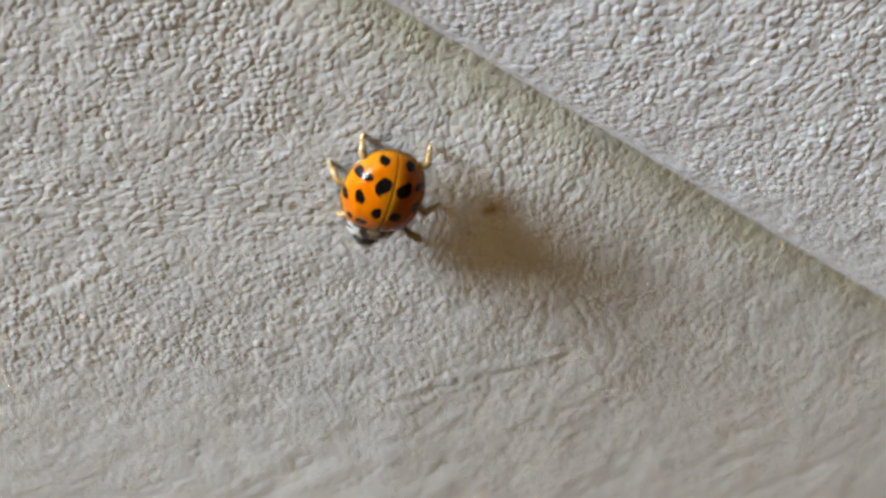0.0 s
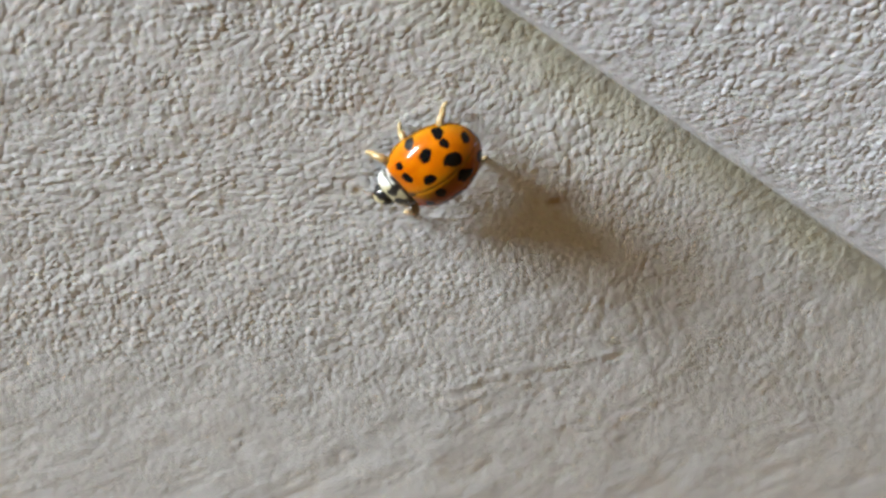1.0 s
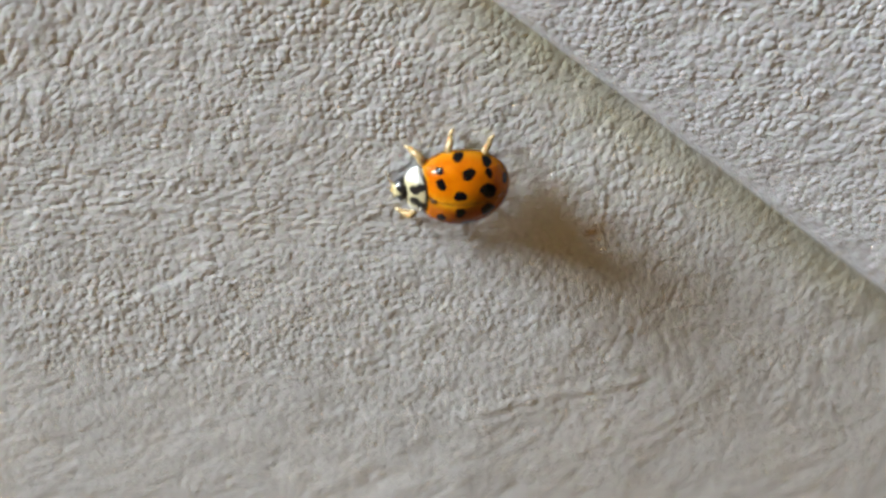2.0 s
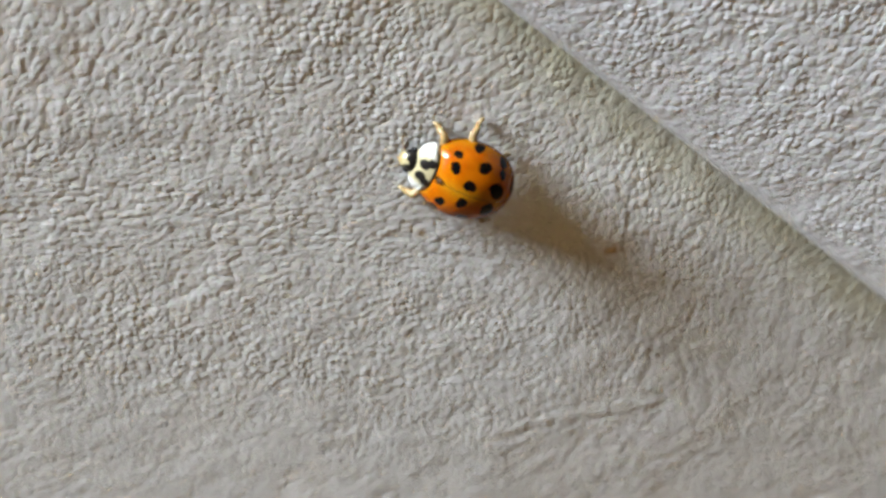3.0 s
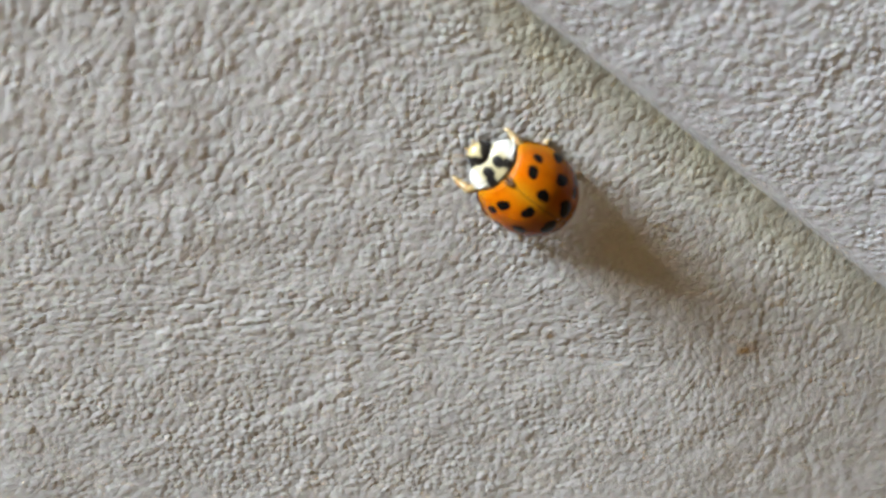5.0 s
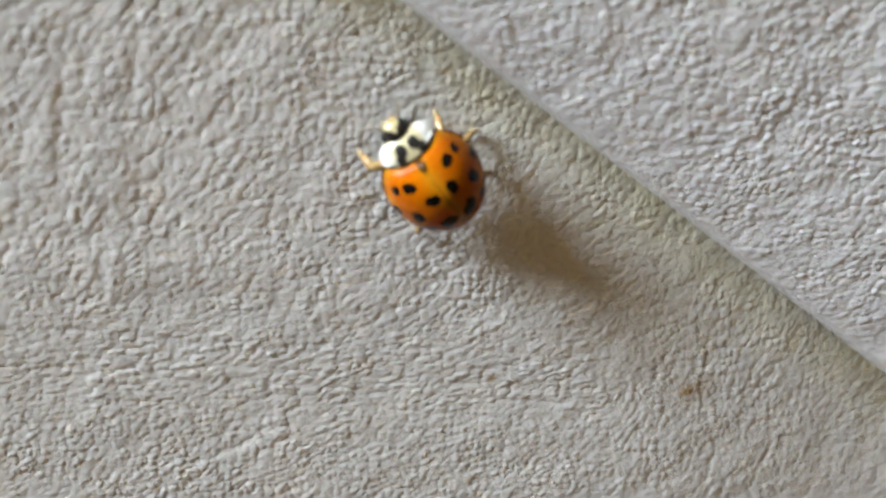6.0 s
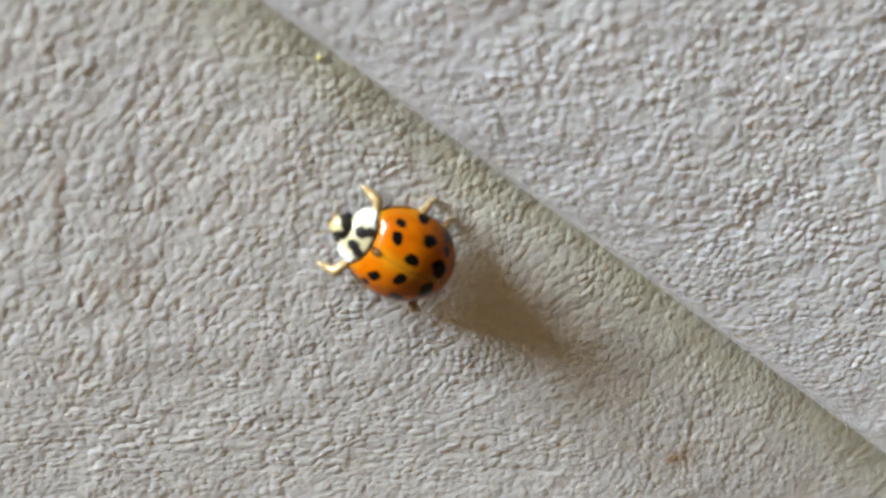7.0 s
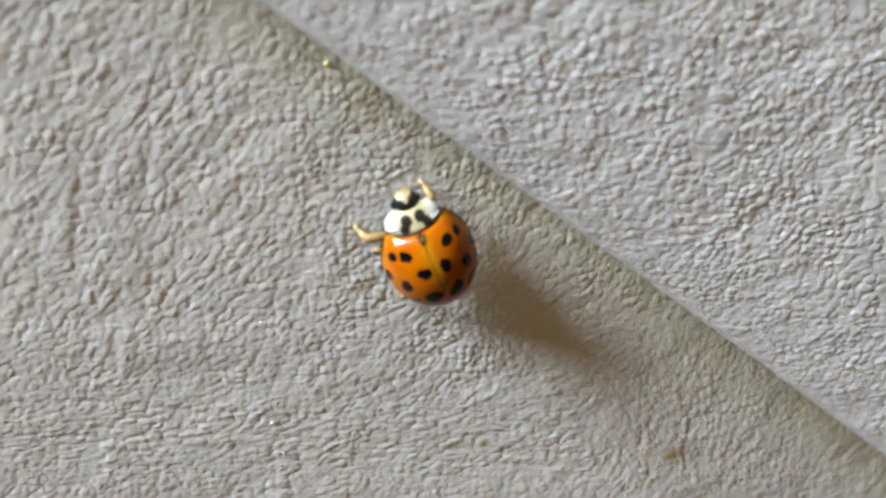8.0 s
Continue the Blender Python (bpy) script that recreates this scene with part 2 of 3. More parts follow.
def cells(x, y):
    """Distances to the nearest and second nearest scattered seed, and a chance value of the nearest."""
    xi, yi = np.floor(x).astype(int), np.floor(y).astype(int)
    d1, d2, own = np.full(x.shape, 9.0), np.full(x.shape, 9.0), np.zeros(x.shape)
    for i in (-1, 0, 1):
        for j in (-1, 0, 1):
            p = JIT[(xi + i) & 255, (yi + j) & 255]
            ax, ay = np.abs(xi + i + p[..., 0] - x), np.abs(yi + j + p[..., 1] - y)
            d = np.cbrt(ax * ax * ax + ay * ay * ay)        # boxy cells
            d2 = np.minimum(d2, np.maximum(d, d1))
            own = np.where(d < d1, TAB[(xi + i) & 255, (yi + j) & 255], own)
            d1 = np.minimum(d1, d)
    return d1, d2, own


def smooth(a, b, v):
    v = np.clip((v - a) / (b - a), 0, 1)
    return v * v * (3 - 2 * v)


def pebbles(x, z, w, h):
    """Flat-topped pebbles of uneven height with narrow pits between, 0 to 1, about w by h mm each."""
    d1, d2, own = cells(x / w, z / h)
    shut = 0.6 * smooth(0.0, -0.3, vnoise(x / (1.6 * w) + 5, z / (1.6 * h) + 9))     # where neighbours grow together
    top = smooth(-0.02 - 0.30 * shut, 0.27 - 0.08 * shut, d2 - d1)
    return np.clip(0.10 + (0.58 * top + 0.24 * np.exp(-(d1 / 0.42) ** 2)) * (0.55 + 0.75 * own), 0, 1)


def grain(x, z, band, upright):
    """Pitted grain from 0 to 1, coarser folds and soft swells, at x and z in mm in the plane of the leather; band and upright: where it is drawn out sideways or upwards."""
    wx = x + 0.10 * fbm(x / 0.9, z / 0.9, 2) + 0.25 * vnoise(x / 3.1 + 8, z / 3.1 + 2)
    wz = z + 0.10 * fbm(x / 0.9 + 40, z / 0.9 + 11, 2) + 0.25 * vnoise(x / 3.1 + 71, z / 3.1 + 33)
    fine = pebbles(wx, wz, 0.46, 0.43)
    tall = pebbles(wx + 0.12 * wz + 15, wz + 80, 0.45, 0.64)
    wide = pebbles(wx + 0.06 * wz + 70, wz + 33, 0.76, 0.36)
    coarse = pebbles(wx + 20, wz + 50, 0.74, 0.66)
    upper = smooth(-1.0, -10.0, x) * smooth(3.0, 9.0, z)
    tilted = pebbles(0.5 * wx + 0.87 * wz + 20, 0.87 * wx - 0.5 * wz + 50, 1.05, 0.56)
    coarse = coarse * (1 - upper) + tilted * upper
    patch = np.maximum(smooth(-0.12, 0.20, fbm(x / 4.5 + 3, z / 4.0 + 14, 3)), upper)
    pebble = fine * (1 - band) + wide * band
    pebble = pebble * (1 - upright) + tall * upright
    k = 0.75 * patch * (1 - band) * (1 - upright)
    pebble = pebble * (1 - k) + (0.80 * coarse + 0.20 * fine) * k
    e1, e2, own = cells((wx + 0.3 * wz) / 1.25 + 60, (wz - 0.3 * wx) / 0.9 + 31)
    lobes = smooth(0.0, 0.22, e2 - e1) * (0.6 + 0.4 * own)
    soft = fbm(x / 0.26 + 3, z / 0.24 + 8, 2)
    swell = fbm(x / 3.0 + 5, z / 2.4 + 2, 3)
    pebble = 0.5 + (pebble - 0.5) * (0.80 + 0.42 * smooth(-0.25, 0.25, fbm(x / 1.3 + 31, z / 1.1 + 77, 2)))
    return pebble, lobes, soft, swell


def drawn(x, z):
    """Where the grain is drawn out sideways into a band of fine wrinkles."""
    bend = 2.4 * fbm(x / 11 + 4, z / 11 + 1, 2)
    return np.exp(-((z + 0.08 * x + 0.6 + bend) / 4.2) ** 2) * smooth(34.0, 20.0, x), bend


def wrinkles(x, z, band, bend, low):
    """Fine grooves that run together across the panel, in mm (down is negative)."""
    lines = np.abs(vnoise(x / 2.4 + 9, (z + 0.8 * bend) / 0.75 + 3))
    h = -0.016 * band * smooth(0.11, 0.0, lines)
    slant = np.abs(fbm((x + 0.35 * z) / 3.6 + 2, (z - 0.42 * x) / 1.25 + 7, 2))
    h = h - (0.003 + 0.014 * low) * smooth(0.12, 0.0, slant)
    steep = np.abs(fbm((x - 0.15 * z) / 1.5 + 21, (z + 0.1 * x) / 5.0 + 17, 2))
    h = h - 0.006 * smooth(0.07, 0.0, steep) * smooth(12.0, 20.0, x) * smooth(-1.0, -5.0, z)
    # folds: ridges with a groove on either side (height up) or plain grooves (height down), along x, z, x, z ...
    wob = 0.5 * fbm(x / 1.2, z / 1.2, 2)
    for w, d, *line in FOLDS:
        near = np.full(x.shape, 99.0)
        for x0, z0, x1, z1 in zip(line[0:-2:2], line[1:-2:2], line[2::2], line[3::2]):
            ax, az = x1 - x0, z1 - z0
            k = np.clip(((x - x0) * ax + (z - z0) * az) / (ax * ax + az * az), 0, 1)
            near = np.minimum(near, np.hypot(x - x0 - k * ax + wob, z - z0 - k * az))
        h = h + d * np.exp(-(near / w) ** 2)
        if d > 0:
            h = h - 0.55 * d * np.exp(-((near - 1.5 * w) / (0.5 * w)) ** 2)
    return h


# half width, height (both mm), then the points that the fold runs through
FOLDS = [
    (0.50, 0.020, -5.6, -0.9, -5.8, -4.3),
    (0.40, 0.013, -5.8, -4.3, -8.2, -6.0, -11.0, -7.2, -13.0, -9.0),
    (0.20, -0.020, -6.4, -4.0, -8.0, -5.3, -10.8, -6.4),
    (0.40, 0.013, -5.8, -4.3, -4.9, -5.4, -4.0, -8.0),
    (0.20, -0.027, 21.6, -7.6, 21.9, -11.0, 21.3, -13.2),
    (0.20, -0.030, 25.2, -6.6, 24.9, -11.0, 25.8, -13.0, 26.6, -16.0),
    (0.18, -0.020, 19.3, 1.4, 19.7, -2.2, 21.6, -7.0),
    (0.18, -0.018, 17.2, 2.2, 16.4, -3.0),
    (0.20, -0.024, 27.2, -12.0, 28.2, -15.6, 27.4, -18.2),
    (0.20, -0.022, 23.0, -9.8, 22.9, -13.2),
    (0.45, 0.020, -13.9, 10.2, -14.2, 5.8),
    (0.50, 0.022, -17.0, 18.0, -17.3, 12.6),
    (0.20, -0.022, -0.4, 3.6, 3.0, 6.2, 5.2, 8.2),
    (0.18, -0.022, -22.0, 3.4, -15.0, 3.2, -10.0, 2.2, -5.0, -0.8, 2.0, -2.0, 9.0, -2.6, 16.0, -3.4),
    (0.18, -0.018, -21.0, 1.0, -12.0, 0.6, -6.0, -1.6, 4.0, -3.4, 12.0, -4.4),
    (0.18, -0.017, -8.0, 0.6, 0.0, -0.6, 7.0, -1.4, 15.0, -2.2),
    (0.18, -0.017, -20.0, -1.4, -13.0, -1.8, -8.0, -3.0),
    (0.22, -0.018, -9.5, 24.5, -12.4, 19.6, -13.4, 15.0),
    (0.22, -0.016, -19.5, 21.0, -21.4, 15.5),
    (0.24, -0.018, 33.0, -13.5, 35.0, -17.5), (0.24, -0.017, 37.5, -12.5, 38.3, -17.0), (0.24, -0.016, 35.2, -12.0, 36.6, -16.0),
    (0.50, 0.026, 12.0, -18.0, 17.0, -16.6, 24.0, -15.6),
]


LEFT_S = np.array([-90.0, -11.0, -8.5, -6.0, -4.5, -3.0, -2.0, -0.9, 0.6, 2.5])
LEFT_Y = np.array([0.0, 0.0, 0.05, 0.26, 0.48, 0.79, 1.04, 1.38, 2.2, 3.4])
RIGHT_S = np.array([-0.75, -0.62, -0.50, -0.33, -0.10, 0.25, 0.75, 1.5, 3.0, 6.0, 12.0, 25.0, 90.0])
RIGHT_Y = np.array([3.4, 2.3, 1.2, 0.45, -0.10, -0.52, -0.86, -1.25, -1.85, -2.6, -3.3, -3.7, -4.0])


def profile(s, ks, ky, width):
    fine = np.linspace(ks[0], ks[-1], 6000)
    step = fine[1] - fine[0]
    v = np.interp(fine, ks, ky)
    n = max(1, int(width / step))
    v = np.convolve(np.pad(v, n, mode="edge"), np.hanning(2 * n + 1) / np.hanning(2 * n + 1).sum(), "valid")
    return np.interp(s, fine, v)


def spread(lo, hi, step, far):
    """Even steps from lo to hi, then growing ones out to far on either side."""
    grow = step * np.cumsum(1.22 ** np.arange(1, 60))
    grow = grow[grow < far]
    return np.concatenate([lo - grow[::-1], np.arange(lo, hi, step), hi + grow])


def place(u, s):
    s = s - 0.25 * smooth(2.0, 36.0, u)        # the crease bends a little towards its lower end
    return CREASE[0] + ALONG[0] * u + ACROSS[0] * s, CREASE[1] + ALONG[1] * u + ACROSS[1] * s


seat = tagged(new("seat_back"), "off-white pebbled leather seat back with a deep crease", "seat")
seat.location = (0, 0, BASE_Z)

u = spread(-42.0, 55.5, 0.074, 130.0)
s = np.sort(-spread(0.9, 50.0, 0.074, 130.0))
s = np.concatenate([s[s < -0.9], np.linspace(-0.9, 2.2, 25)])
U, S = np.meshgrid(u, s)
X, Zp = place(U, S)
band, bend = drawn(X, Zp)
pebble, lobes, soft, swell = grain(X, Zp, 0.85 * band, 0.8 * smooth(12.0, 16.0, X) * smooth(32.0, 26.0, X) * smooth(-15.0, -9.0, Zp) * smooth(9.0, 5.0, Zp))
low = smooth(-10.0, -23.0, Zp + 0.25 * X)        # the leather is smoother low on the panel
hollow = np.maximum(0.79 * X - 0.61 * Zp - 14.0 - 0.45 * np.sqrt((0.61 * X + 0.79 * Zp - 9.0) ** 2 + 25.0), 0)       # the panel falls away low beside the crease
H = (0.058 - 0.039 * low) * (1 - 0.18 * smooth(0.0, 9.0, hollow)) * pebble + 0.014 * (1 - 0.6 * low) * lobes + 0.009 * soft + (0.044 + 0.01 * low) * swell
H += 0.8 * wrinkles(X, Zp, band, bend, low)
Y = profile(S, LEFT_S, LEFT_Y, 1.2) - H + 0.025 * hollow ** 2 / (hollow + 4.0)
panel = grid_mesh("front_panel", np.stack([X, Y, Zp], -1) / 1000)
# yellowed leather along the crease; the tint also carries some of its shade
edge = np.exp(-((S + 0.6) / 2.6) ** 2) * (0.8 + 0.5 * fbm(U / 5.0, S / 2.0, 2))
paint(panel, "yellowed_shade", 0.66 * edge)
# grey-brown tone, stronger the deeper the pit between pebbles
paint(panel, "pit_tone", 0.40 * smooth(0.50, 0.1, pebble) * (1 - 0.6 * low))
stain = np.zeros_like(X)
for sx, sz, r, k in ((19.0, -2.4, 1.0, 0.78), (17.9, -2.0, 0.7, 0.35), (19.0, -2.35, 0.18, 1.6), (6.5, -0.9, 0.28, 0.7), (9.5, 9.6, 0.12, 0.7)):
    stain = np.maximum(stain, k * np.exp(-((X - sx) ** 2 + (Zp - sz) ** 2) / r ** 2) * np.clip(0.6 + 1.6 * fbm(X / 0.5, Zp / 0.5, 3), 0, 1.4))
paint(panel, "stain", stain)
near_crumb = {}
for name, cx, cz in (("yellow", -4.0, 23.4), ("white", -6.36, 1.37), ("pale", -5.62, -0.97)):
    at = np.argmin((X - cx) ** 2 + (Zp - cz) ** 2)
    near_crumb[name] = (cx / 1000, Y.flat[at] / 1000, cz / 1000 + BASE_Z)
part("front_panel", panel, LEATHER, seat, "off-white pebbled leather, wrinkled and slightly soiled")

s = np.concatenate([np.linspace(-0.75, 0.0, 26)[:-1], spread(0.0, 20.5, 0.076, 130.0)])
s = s[(s >= -0.75)]
s = np.unique(s)
U, S = np.meshgrid(spread(-42.0, 45.0, 0.076, 130.0), s)
X, Zp = place(U, S)
pebble, lobes, soft, swell = grain(X + 300.0, Zp + 120.0, 0.15 * np.exp(-((S - 3.0) / 3.0) ** 2), np.zeros_like(S))
near = 1 - 0.6 * smooth(1.0, -0.4, S)          # the grain is pulled flat where the leather turns into the crease
H = (0.072 * pebble + 0.014 * lobes + 0.010 * soft) * near + 0.055 * swell
Y = profile(S, RIGHT_S, RIGHT_Y, 0.2) - H
panel = grid_mesh("bolster_panel", np.stack([X, Y, Zp], -1) / 1000)
# same grey-brown tone in the bolster's pits
paint(panel, "pit_tone", 0.5 * smooth(0.50, 0.1, pebble) * near)
paint(panel, "yellowed_shade", 0.2 * smooth(0.0, -0.6, S))
paint(panel, "stain", np.zeros_like(X))
part("bolster_panel", panel, LEATHER_BOLSTER, seat, "off-white pebbled leather bolster, coloured paler and cooler as if lit")
core = boxes("frame_block", LEATHER, (-0.32, 0.32, 0.012, 0.16, -BASE_Z, 0.26), parent=seat, bevel=0.008)
paint(core.data, "pit_tone", np.zeros(len(core.data.vertices)))

# ---- yellow crumb and bright white specks on the leather ----
CRUMB_YELLOW = plain("yellow_crumb", (0.50, 0.43, 0.13), (0.58, 0.50, 0.18), 4000.0, 0.5, 0.00003)
SPECK_WHITE = plain("white_crumb", (0.80, 0.80, 0.78), (0.86, 0.86, 0.84), 4000.0, 0.25)


def crumb(where, size, mat, label):
    r = random.Random(label)
    bm = bmesh.new()
    bmesh.ops.create_icosphere(bm, subdivisions=2, radius=1.0)
    for v in bm.verts:
        v.co *= r.uniform(0.78, 1.12)
        v.co = Vector((v.co.x * size[0], v.co.y * size[1], v.co.z * size[2])) / 1000
    me = mesh_of("crumb", bm)
    me.materials.append(mat)
    ob = tagged(new("crumb", me), label, "crumb", "crumbs on the leather")
    ob.location = where
    return ob


crumb(near_crumb["yellow"], (0.10, 0.07, 0.20), CRUMB_YELLOW, "tiny yellow crumb caught beside the leather crease")
# two tiny bright white specks
crumb(near_crumb["white"], (0.09, 0.06, 0.07), SPECK_WHITE, "tiny shiny white crumb lying on the leather")
crumb(near_crumb["pale"], (0.07, 0.05, 0.07), SPECK_WHITE, "tiny white speck caught in the leather grain")

# ---- ladybird ----
# Its space in cm: x to its right, y ahead, z up from the leather.
bug = tagged(new("ladybird"), "orange ladybird with black spots walking over the leather", "ladybird")
A_BACK, A_FRONT, B_SIDE, C_HIGH, Z_LOW = 0.302, 0.220, 0.247, 0.226, 0.088
# centre x, y and half size
SPOTS = [(0.184, 0.138, 0.028), (0.117, 0.135, 0.033), (0.061, 0.026, 0.035), (0.174, -0.033, 0.038), (0.240, 0.018, 0.036),
         (0.204, -0.152, 0.040), (0.156, -0.157, 0.028), (0.067, -0.148, 0.050), (0.082, -0.262, 0.035)]


def elytron(side):
    rows, cols = 130, 190
    rho = np.linspace(0, 1, rows)[:, None] ** 0.8
    phi = np.linspace(-math.pi / 2, math.pi / 2, cols)[None, :]
    sn, cs = np.sin(phi), np.cos(phi)
    front = np.where(sn > 0, 1.0, 0.0)
    ex = np.where(front > 0, 2.7, 2.05)         # square shoulders, rounded rear
    k = (np.abs(cs) ** ex + np.abs(sn) ** ex) ** (-1 / ex)
    x = B_SIDE * rho * cs * k
    y = np.where(front > 0, A_FRONT, A_BACK) * rho * sn * k
    ell = np.clip((x / B_SIDE) ** 2 + (y / np.where(front > 0, 0.252, A_BACK)) ** 2, 0, 1)
    q = np.maximum(ell, rho ** 4)
    z = Z_LOW + C_HIGH * np.sqrt(np.clip(1 - q, 0, 1))
    z = z - 0.004 * np.exp(-(x / 0.007) ** 2) * (0.4 + 0.6 * rho)
    x = x + 0.0008 + 0.005 * smooth(0.12, 0.22, y) * (1 - smooth(0, 0.05, x))
    y = y + 0.034 * front * rho ** 2 * np.exp(-((x - 0.170) / 0.055) ** 2)       # the shoulders stand forward of the pronotum's hind corners
    flare = smooth(0.93, 1.0, rho * np.ones_like(phi))
    x, y = x + 0.006 * flare * cs, y + 0.004 * flare * sn
    spot = np.zeros_like(x)
    r = np.random.default_rng(3 + int(side))
    for sx, sy, size in SPOTS:
        at = np.argmin((x - sx) ** 2 + (y - sy) ** 2)
        dx, dy, dz = x - x.flat[at], y - y.flat[at], z - z.flat[at]
        ang = np.arctan2(dy, np.hypot(dx, dz) * np.sign(dx))
        lump = 1 + 0.15 * np.sin(2 * ang + r.random() * 6) + 0.06 * np.sin(3 * ang + r.random() * 6) + 0.04 * np.sin(5 * ang + r.random() * 6)
        spot = np.maximum(spot, smooth(1.08, 0.97, np.sqrt(dx ** 2 + dy ** 2 + dz ** 2) / size / lump))
    spot = np.maximum(spot, 0.8 * smooth(0.985, 1.0, rho * np.ones_like(phi)) * (sn < 0.98))
    spot = np.maximum(spot, 0.70 * smooth(0.0035, 0.0012, x) * np.ones_like(rho))
    spot = np.maximum(spot, 0.9 * smooth(0.016, 0.008, np.abs(x - 0.30 * np.maximum(y - 0.155, 0))) * smooth(0.150, 0.165, y) * smooth(0.215, 0.190, y))
    margin = np.maximum(0.50 * np.exp(-(x / 0.04) ** 2) * smooth(-0.30, -0.05, np.abs(y) * -1 + 0.0 * x + 0.05), 0.45 * smooth(0.90, 1.0, rho * np.ones_like(phi)))
    inner = np.stack([x[-1:] * 0.93, y[-1:] * 0.93, z[-1:] + 0.004], -1)
    top = np.stack([x, y, z], -1)
    pts = np.concatenate([top, inner], 0)
    pts[..., 0] *= side
    me = grid_mesh("elytron", pts[:, ::-int(side)] / 100)
    paint(me, "spot", np.concatenate([spot, spot[-1:]], 0)[:, ::-int(side)])
    paint(me, "margin", np.concatenate([margin, margin[-1:]], 0)[:, ::-int(side)])
    return me


part("elytron", elytron(1), SHELL, bug, "glossy orange wing case with black spots")
part("elytron", elytron(-1), SHELL, bug, "glossy orange wing case with black spots")


def dome(name, rows, cols, shape):
    rho = np.linspace(0, 1, rows)[:, None] ** 0.8
    phi = np.linspace(0, 2 * math.pi, cols, endpoint=False)[None, :]
    x, y, z = np.broadcast_arrays(*shape(rho, phi))
    return grid_mesh(name, np.stack([x, y, z], -1) / 100, closed=True), x, y, rho * np.ones_like(phi)


def dots(x, y, rows):
    out = np.zeros_like(x)
    for sx, sy, rx, ry, turn in rows:
        for sg in (1, -1):
            c, sn_ = math.cos(radians(turn)), math.sin(radians(turn))
            dx, dy = sg * x - sx, y - sy
            d = np.sqrt(((c * dx + sn_ * dy) / rx) ** 2 + ((c * dy - sn_ * dx) / ry) ** 2)
            out = np.maximum(out, smooth(1.08, 0.92, d))
    return out


def pronotum_shape(rho, phi):
    sn, cs = np.sin(phi), np.cos(phi)
    k = (np.abs(cs) ** 2.6 + np.abs(sn) ** 2.6) ** (-1 / 2.6)
    x = 0.158 * rho * cs * k
    y = 0.252 + 0.092 * rho * sn * k - 0.035 * (x / 0.158) ** 2 * (sn < 0) * -1.0 - 0.012 * (x / 0.158) ** 2
    z = 0.090 + (0.105 - 0.40 * (y - 0.24)) * np.sqrt(np.clip(1 - rho ** 2.6, 0, 1))
    return x, y, z


me, x, y, rho = dome("pronotum", 60, 120, pronotum_shape)
mark = dots(x, y, [(0.038, 0.284, 0.030, 0.030, 0), (0.062, 0.248, 0.026, 0.028, 32)])
mark = np.maximum(mark, smooth(0.228, 0.218, y - 1.1 * x ** 2) * smooth(0.15, 0.12, np.abs(x)))
paint(me, "spot", mark)
paint(me, "margin", smooth(0.100, 0.075, np.abs(x)))
part("pronotum", me, PRONOTUM, bug, "cream pronotum with black markings and white side lobes")


def head_shape(rho, phi):
    sn, cs = np.sin(phi), np.cos(phi)
    x = 0.069 * rho * cs * (1 - 0.14 * sn)
    y = 0.360 + 0.060 * rho * sn
    z = 0.078 + (0.066 - 0.25 * (y - 0.352)) * np.sqrt(np.clip(1 - rho ** 2.4, 0, 1))
    return x, y, z


me, x, y, rho = dome("head", 40, 80, head_shape)
notch = 0.391 - 0.027 * np.exp(-(x / 0.014) ** 2) + 0.026 * smooth(0.030, 0.066, np.abs(x))
paint(me, "spot", smooth(0.004, -0.004, y - notch))
paint(me, "margin", smooth(0.398, 0.418, y))
head = part("head", me, FACE, bug, "black head with a pale cream face")
for sg in (1, -1):
    me, *_ = dome("eye", 14, 24, lambda rho, phi: (sg * 0.068 + 0.016 * rho * np.cos(phi), 0.352 + 0.022 * rho * np.sin(phi), 0.080 + 0.030 * np.sqrt(np.clip(1 - rho ** 2, 0, 1)) + 0 * phi))
    part("eye", me, EYE, head, "glossy black eye")
    feel = tube([(sg * 0.045 / 100, 0.398 / 100, 0.085 / 100), (sg * 0.075 / 100, 0.432 / 100, 0.082 / 100), (sg * 0.090 / 100, 0.440 / 100, 0.062 / 100), (sg * 0.100 / 100, 0.443 / 100, 0.048 / 100), (sg * 0.104 / 100, 0.444 / 100, 0.042 / 100)],
                [0.000028, 0.00002, 0.00002, 0.000032, 0.000025])
    part("antenna", grid_mesh("antenna", feel, closed=True), LEG, head, "short brown antenna with a clubbed tip")
    palp = tube([(sg * 0.022 / 100, 0.405 / 100, 0.07 / 100), (sg * 0.028 / 100, 0.416 / 100, 0.055 / 100), (sg * 0.027 / 100, 0.420 / 100, 0.040 / 100)], [0.000045, 0.00005, 0.000035])
    part("palp", grid_mesh("palp", palp, closed=True), LEG, head, "stubby amber mouth palp")
me, *_ = dome("scutellum", 10, 20, lambda rho, phi: (0.020 * rho * np.cos(phi), 0.172 + 0.024 * rho * np.sin(phi), 0.243 - 0.25 * (0.024 * rho * np.sin(phi)) + 0.006 * np.sqrt(np.clip(1 - rho ** 2, 0, 1))))
part("scutellum", me, BELLY, bug, "small dark olive scutellum")
me, *_ = dome("underside", 16, 40, lambda rho, phi: (0.228 * rho * np.cos(phi), 0.01 + 0.27 * rho * np.sin(phi), 0.102 - 0.016 * np.sqrt(np.clip(1 - rho ** 2, 0, 1))))
part("underside", me, BELLY, bug, "brown underside")

# hip x, y and reach for the front, middle and hind leg, in cm
HIPS = {"F": (0.085, 0.150, 0.195), "M": (0.100, 0.020, 0.250), "R": (0.085, -0.110, 0.215)}
HIP_Z = 0.080


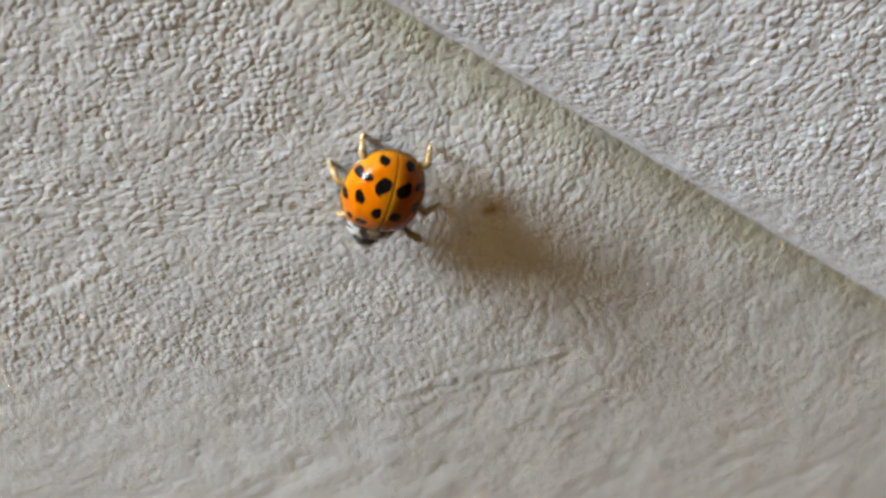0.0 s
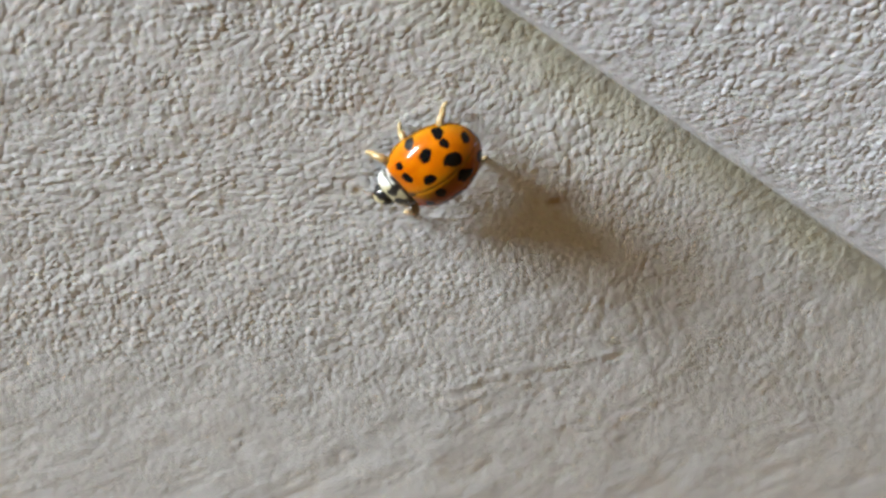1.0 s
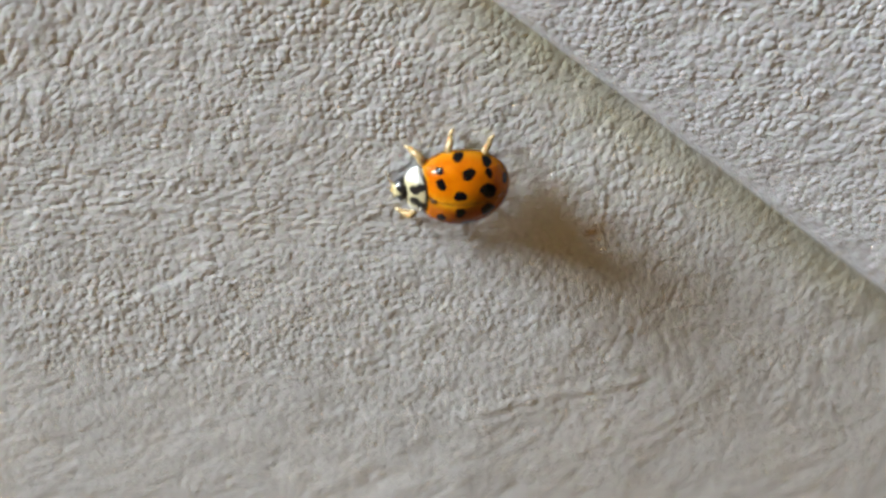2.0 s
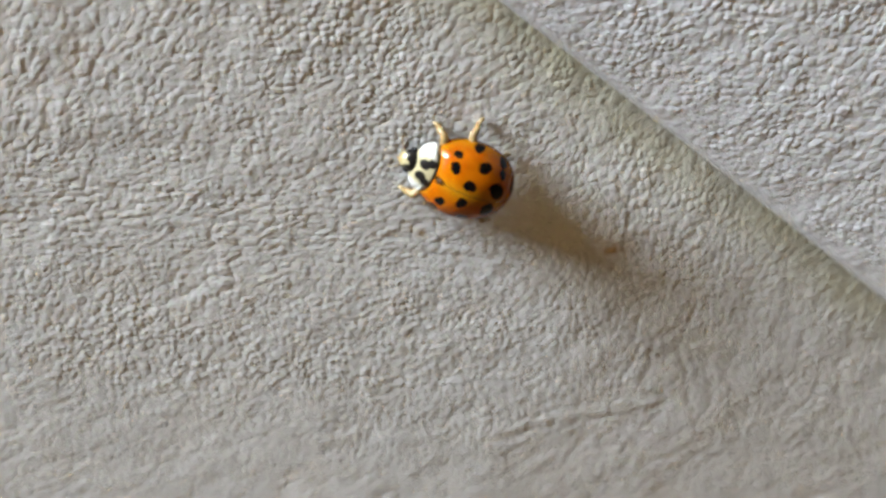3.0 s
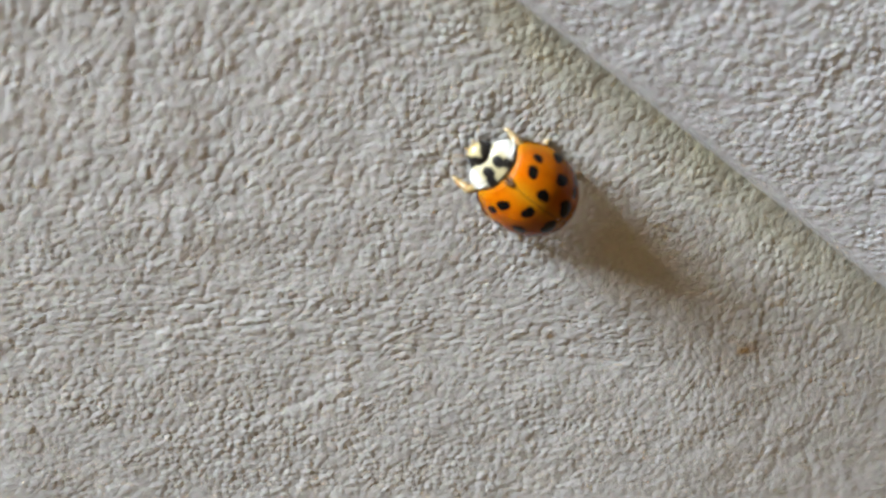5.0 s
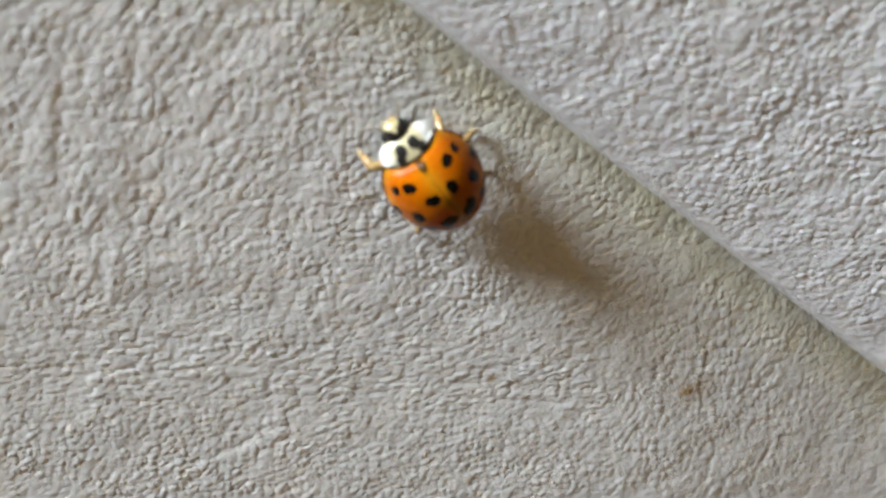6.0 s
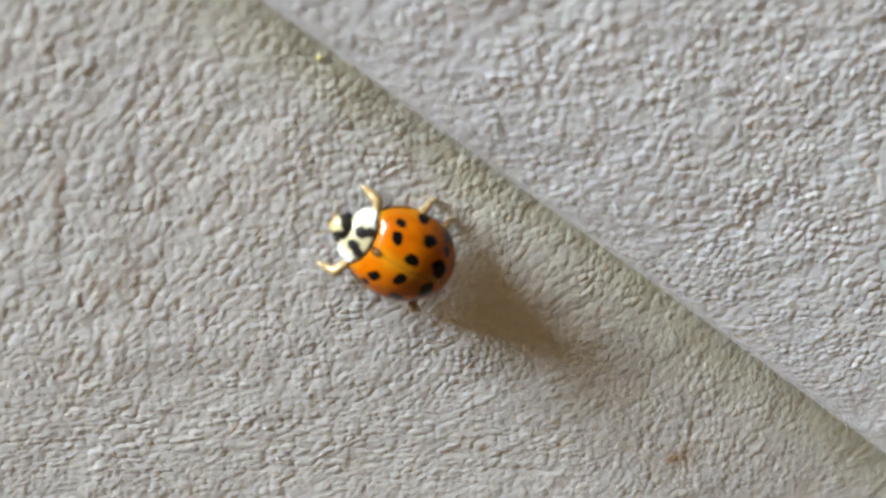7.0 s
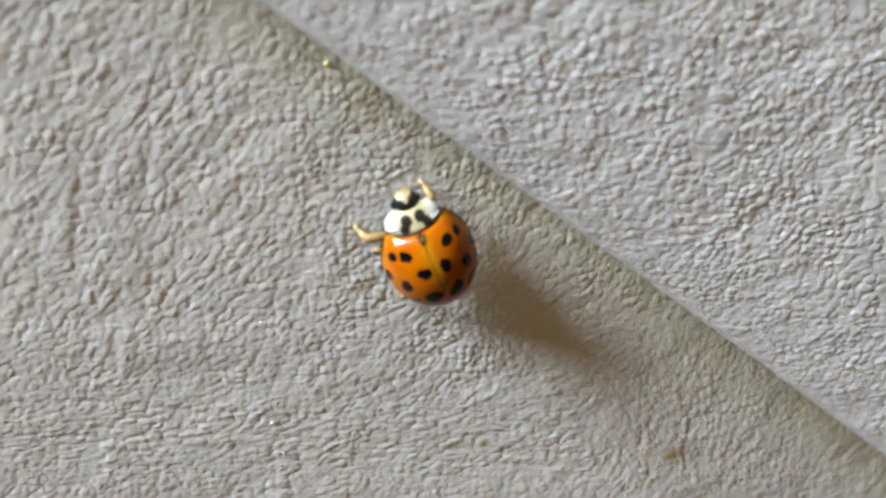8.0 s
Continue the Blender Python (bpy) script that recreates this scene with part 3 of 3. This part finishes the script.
LEG_RADII = [0.00019, 0.00025, 0.00027, 0.00023, 0.00021, 0.00016, 0.00014, 0.00011, 0.00006]


def leg_points(reach, back):
    r = reach / 100
    return [(0, 0, 0), (0.30 * r, 0, 0.00003), (0.58 * r, -back * 0.09 * r, 0.00009), (0.67 * r, -back * 0.11 * r, 0.00008), (0.78 * r, -back * 0.03 * r, -0.00022),
            (0.88 * r, 0, -0.00052), (0.93 * r, back * 0.04 * r, -0.00064), (0.97 * r, back * 0.07 * r, -0.00068), (1.01 * r, back * 0.12 * r, -0.00073)]


legs = {}
for side in (1, -1):
    for key, (hx, hy, reach) in HIPS.items():
        pts = leg_points(reach, side * (1 if key == "F" else -1))
        ob = part("leg", grid_mesh("leg", tube(pts[:6], LEG_RADII[:6], 12), closed=True), LEG, bug, "bent amber leg")
        part("tarsus", grid_mesh("tarsus", tube(pts[5:], LEG_RADII[5:], 10), closed=True), FOOT, ob, "paler amber foot")
        ob.location = (side * hx / 100, hy / 100, HIP_Z / 100)
        legs[("R" if side > 0 else "L") + key] = ob

# seconds, place x and z in the plane of the leather (m), heading, nose up, right side up (degrees)
BUG_ROWS = [
    (0.0, 0.01201, 0.00028, -109.5, 1.7, 0.6),
    (0.5, 0.01207, 0.00092, -129.5, 3.5, 0.9),
    (1.0, 0.01102, 0.00134, -144.7, 1.6, 1.5),
    (2.3, 0.00956, 0.00212, 176.0, 0.3, -0.5),
    (2.5, 0.00934, 0.00221, 171.6, 0.1, -1.0),
    (3.0, 0.00871, 0.00356, 159.7, -0.9, -1.9),
    (3.5, 0.00735, 0.00491, 159.3, 0.3, -5.7),
    (4.0, 0.00574, 0.0068, 165.5, 1.3, -5.3),
    (4.5, 0.00444, 0.00846, 151.3, 1.8, -6.2),
    (4.7, 0.00421, 0.00894, 147.5, 1.7, -6.3),
    (5.8, 0.00217, 0.01190, 129.5, 1.0, -7.0),
    (6.0, 0.00176, 0.01264, 128.6, 0.8, -7.1),
    (6.5, 0.00106, 0.01289, 151.7, 0.8, -8.9),
    (7.0, 0.00039, 0.0133, 152.0, 0.8, -7.9),
    (7.5, 0.0013, 0.01263, 127.5, -3.3, -4.9),
    (8.0, 0.00175, 0.0132, 115.1, -4.4, -4.3),
]
# where each foot stands from the middle of the body, in cm to its side and ahead
FEET = {
    "RF": [(0.0, 0.231, 0.285), (0.5, 0.318, 0.239), (1.0, 0.298, 0.283), (2.5, 0.278, 0.325), (3.0, 0.272, 0.299), (3.5, 0.245, 0.274), (4.0, 0.222, 0.246), (4.5, 0.185, 0.311), (6.0, 0.242, 0.270), (6.5, 0.246, 0.424), (7.0, 0.243, 0.351), (7.5, 0.210, 0.380), (8.0, 0.131, 0.414)],
    "RM": [(0.0, 0.385, -0.074), (0.5, 0.343, 0.109), (1.0, 0.327, 0.044), (2.5, 0.382, 0.062), (3.0, 0.386, 0.056), (3.5, 0.379, 0.223), (4.0, 0.391, 0.201), (4.5, 0.261, 0.100), (6.0, 0.340, 0.060), (6.5, 0.360, 0.035), (7.0, 0.351, -0.029), (7.5, 0.299, 0.231), (8.0, 0.275, 0.028)],
    "RR": [(0.0, 0.243, -0.325), (0.5, 0.282, -0.295), (1.0, 0.278, -0.275), (2.5, 0.310, -0.188), (3.0, 0.233, -0.220), (3.5, 0.313, -0.213), (4.0, 0.309, -0.150), (4.5, 0.244, -0.256), (6.0, 0.280, -0.220), (6.5, 0.278, -0.270), (7.0, 0.297, -0.183), (7.5, 0.261, -0.152), (8.0, 0.250, -0.220)],
    "LF": [(0.0, 0.393, 0.353), (0.5, 0.259, 0.336), (1.0, 0.267, 0.364), (2.5, 0.204, 0.405), (3.0, 0.257, 0.324), (3.5, 0.219, 0.348), (4.0, 0.232, 0.384), (4.5, 0.224, 0.351), (6.0, 0.241, 0.356), (6.5, 0.287, 0.324), (7.0, 0.289, 0.342), (7.5, 0.195, 0.419), (8.0, 0.332, 0.306)],
    "LM": [(0.0, 0.413, 0.082), (0.5, 0.360, 0.010), (1.0, 0.350, 0.090), (2.5, 0.330, 0.020), (3.0, 0.292, 0.160), (3.5, 0.302, 0.026), (4.0, 0.305, 0.083), (4.5, 0.307, 0.012), (6.0, 0.263, 0.045), (6.5, 0.264, 0.131), (7.0, 0.288, 0.065), (7.5, 0.305, 0.042), (8.0, 0.270, 0.151)],
    "LR": [(0.0, 0.233, -0.349), (0.5, 0.127, -0.351), (1.0, 0.250, -0.260), (2.5, 0.290, -0.240), (3.0, 0.280, -0.300), (3.5, 0.300, -0.220), (4.0, 0.260, -0.290), (4.5, 0.300, -0.230), (6.0, 0.280, -0.250), (6.5, 0.314, -0.241), (7.0, 0.307, -0.308), (7.5, 0.280, -0.220), (8.0, 0.269, -0.233)],
}


def bug_pose(x, z, heading, nose, right):
    c, s_ = math.cos(radians(heading)), math.sin(radians(heading))
    depth = float(np.interp((x * 1000 - CREASE[0]) * ACROSS[0] + (z * 1000 - CREASE[1]) * ACROSS[1], LEFT_S, LEFT_Y)) / 1000
    base = Matrix(((s_, c, 0, x), (0, 0, -1, depth), (-c, s_, 0, z + BASE_Z), (0, 0, 0, 1)))
    return base @ pose(0, 0, 0, nose, -right, 0)


def motions():
    walk(bug, [(t, bug_pose(x, z, h, n, r)) for t, x, z, h, n, r in BUG_ROWS])
    for key, rows in FEET.items():
        side = 1 if key[0] == "R" else -1
        hx, hy, reach = HIPS[key[1]]
        stands = []
        for t, fx, fy in rows:
            far = math.hypot(fx - hx, fy - hy)
            # the hip slides under the body so that the foot stands where it treads
            px, py = fx - (reach + 0.022) * (fx - hx) / far, fy - (reach + 0.022) * (fy - hy) / far
            turn = math.degrees(math.atan2(fy - hy, side * (fx - hx))) + (360 if side < 0 and fy < hy else 0)
            stands.append((t, pose(side * px / 100, py / 100, HIP_Z / 100, 0, 0, turn)))
        walk(legs[key], stands)


motions()
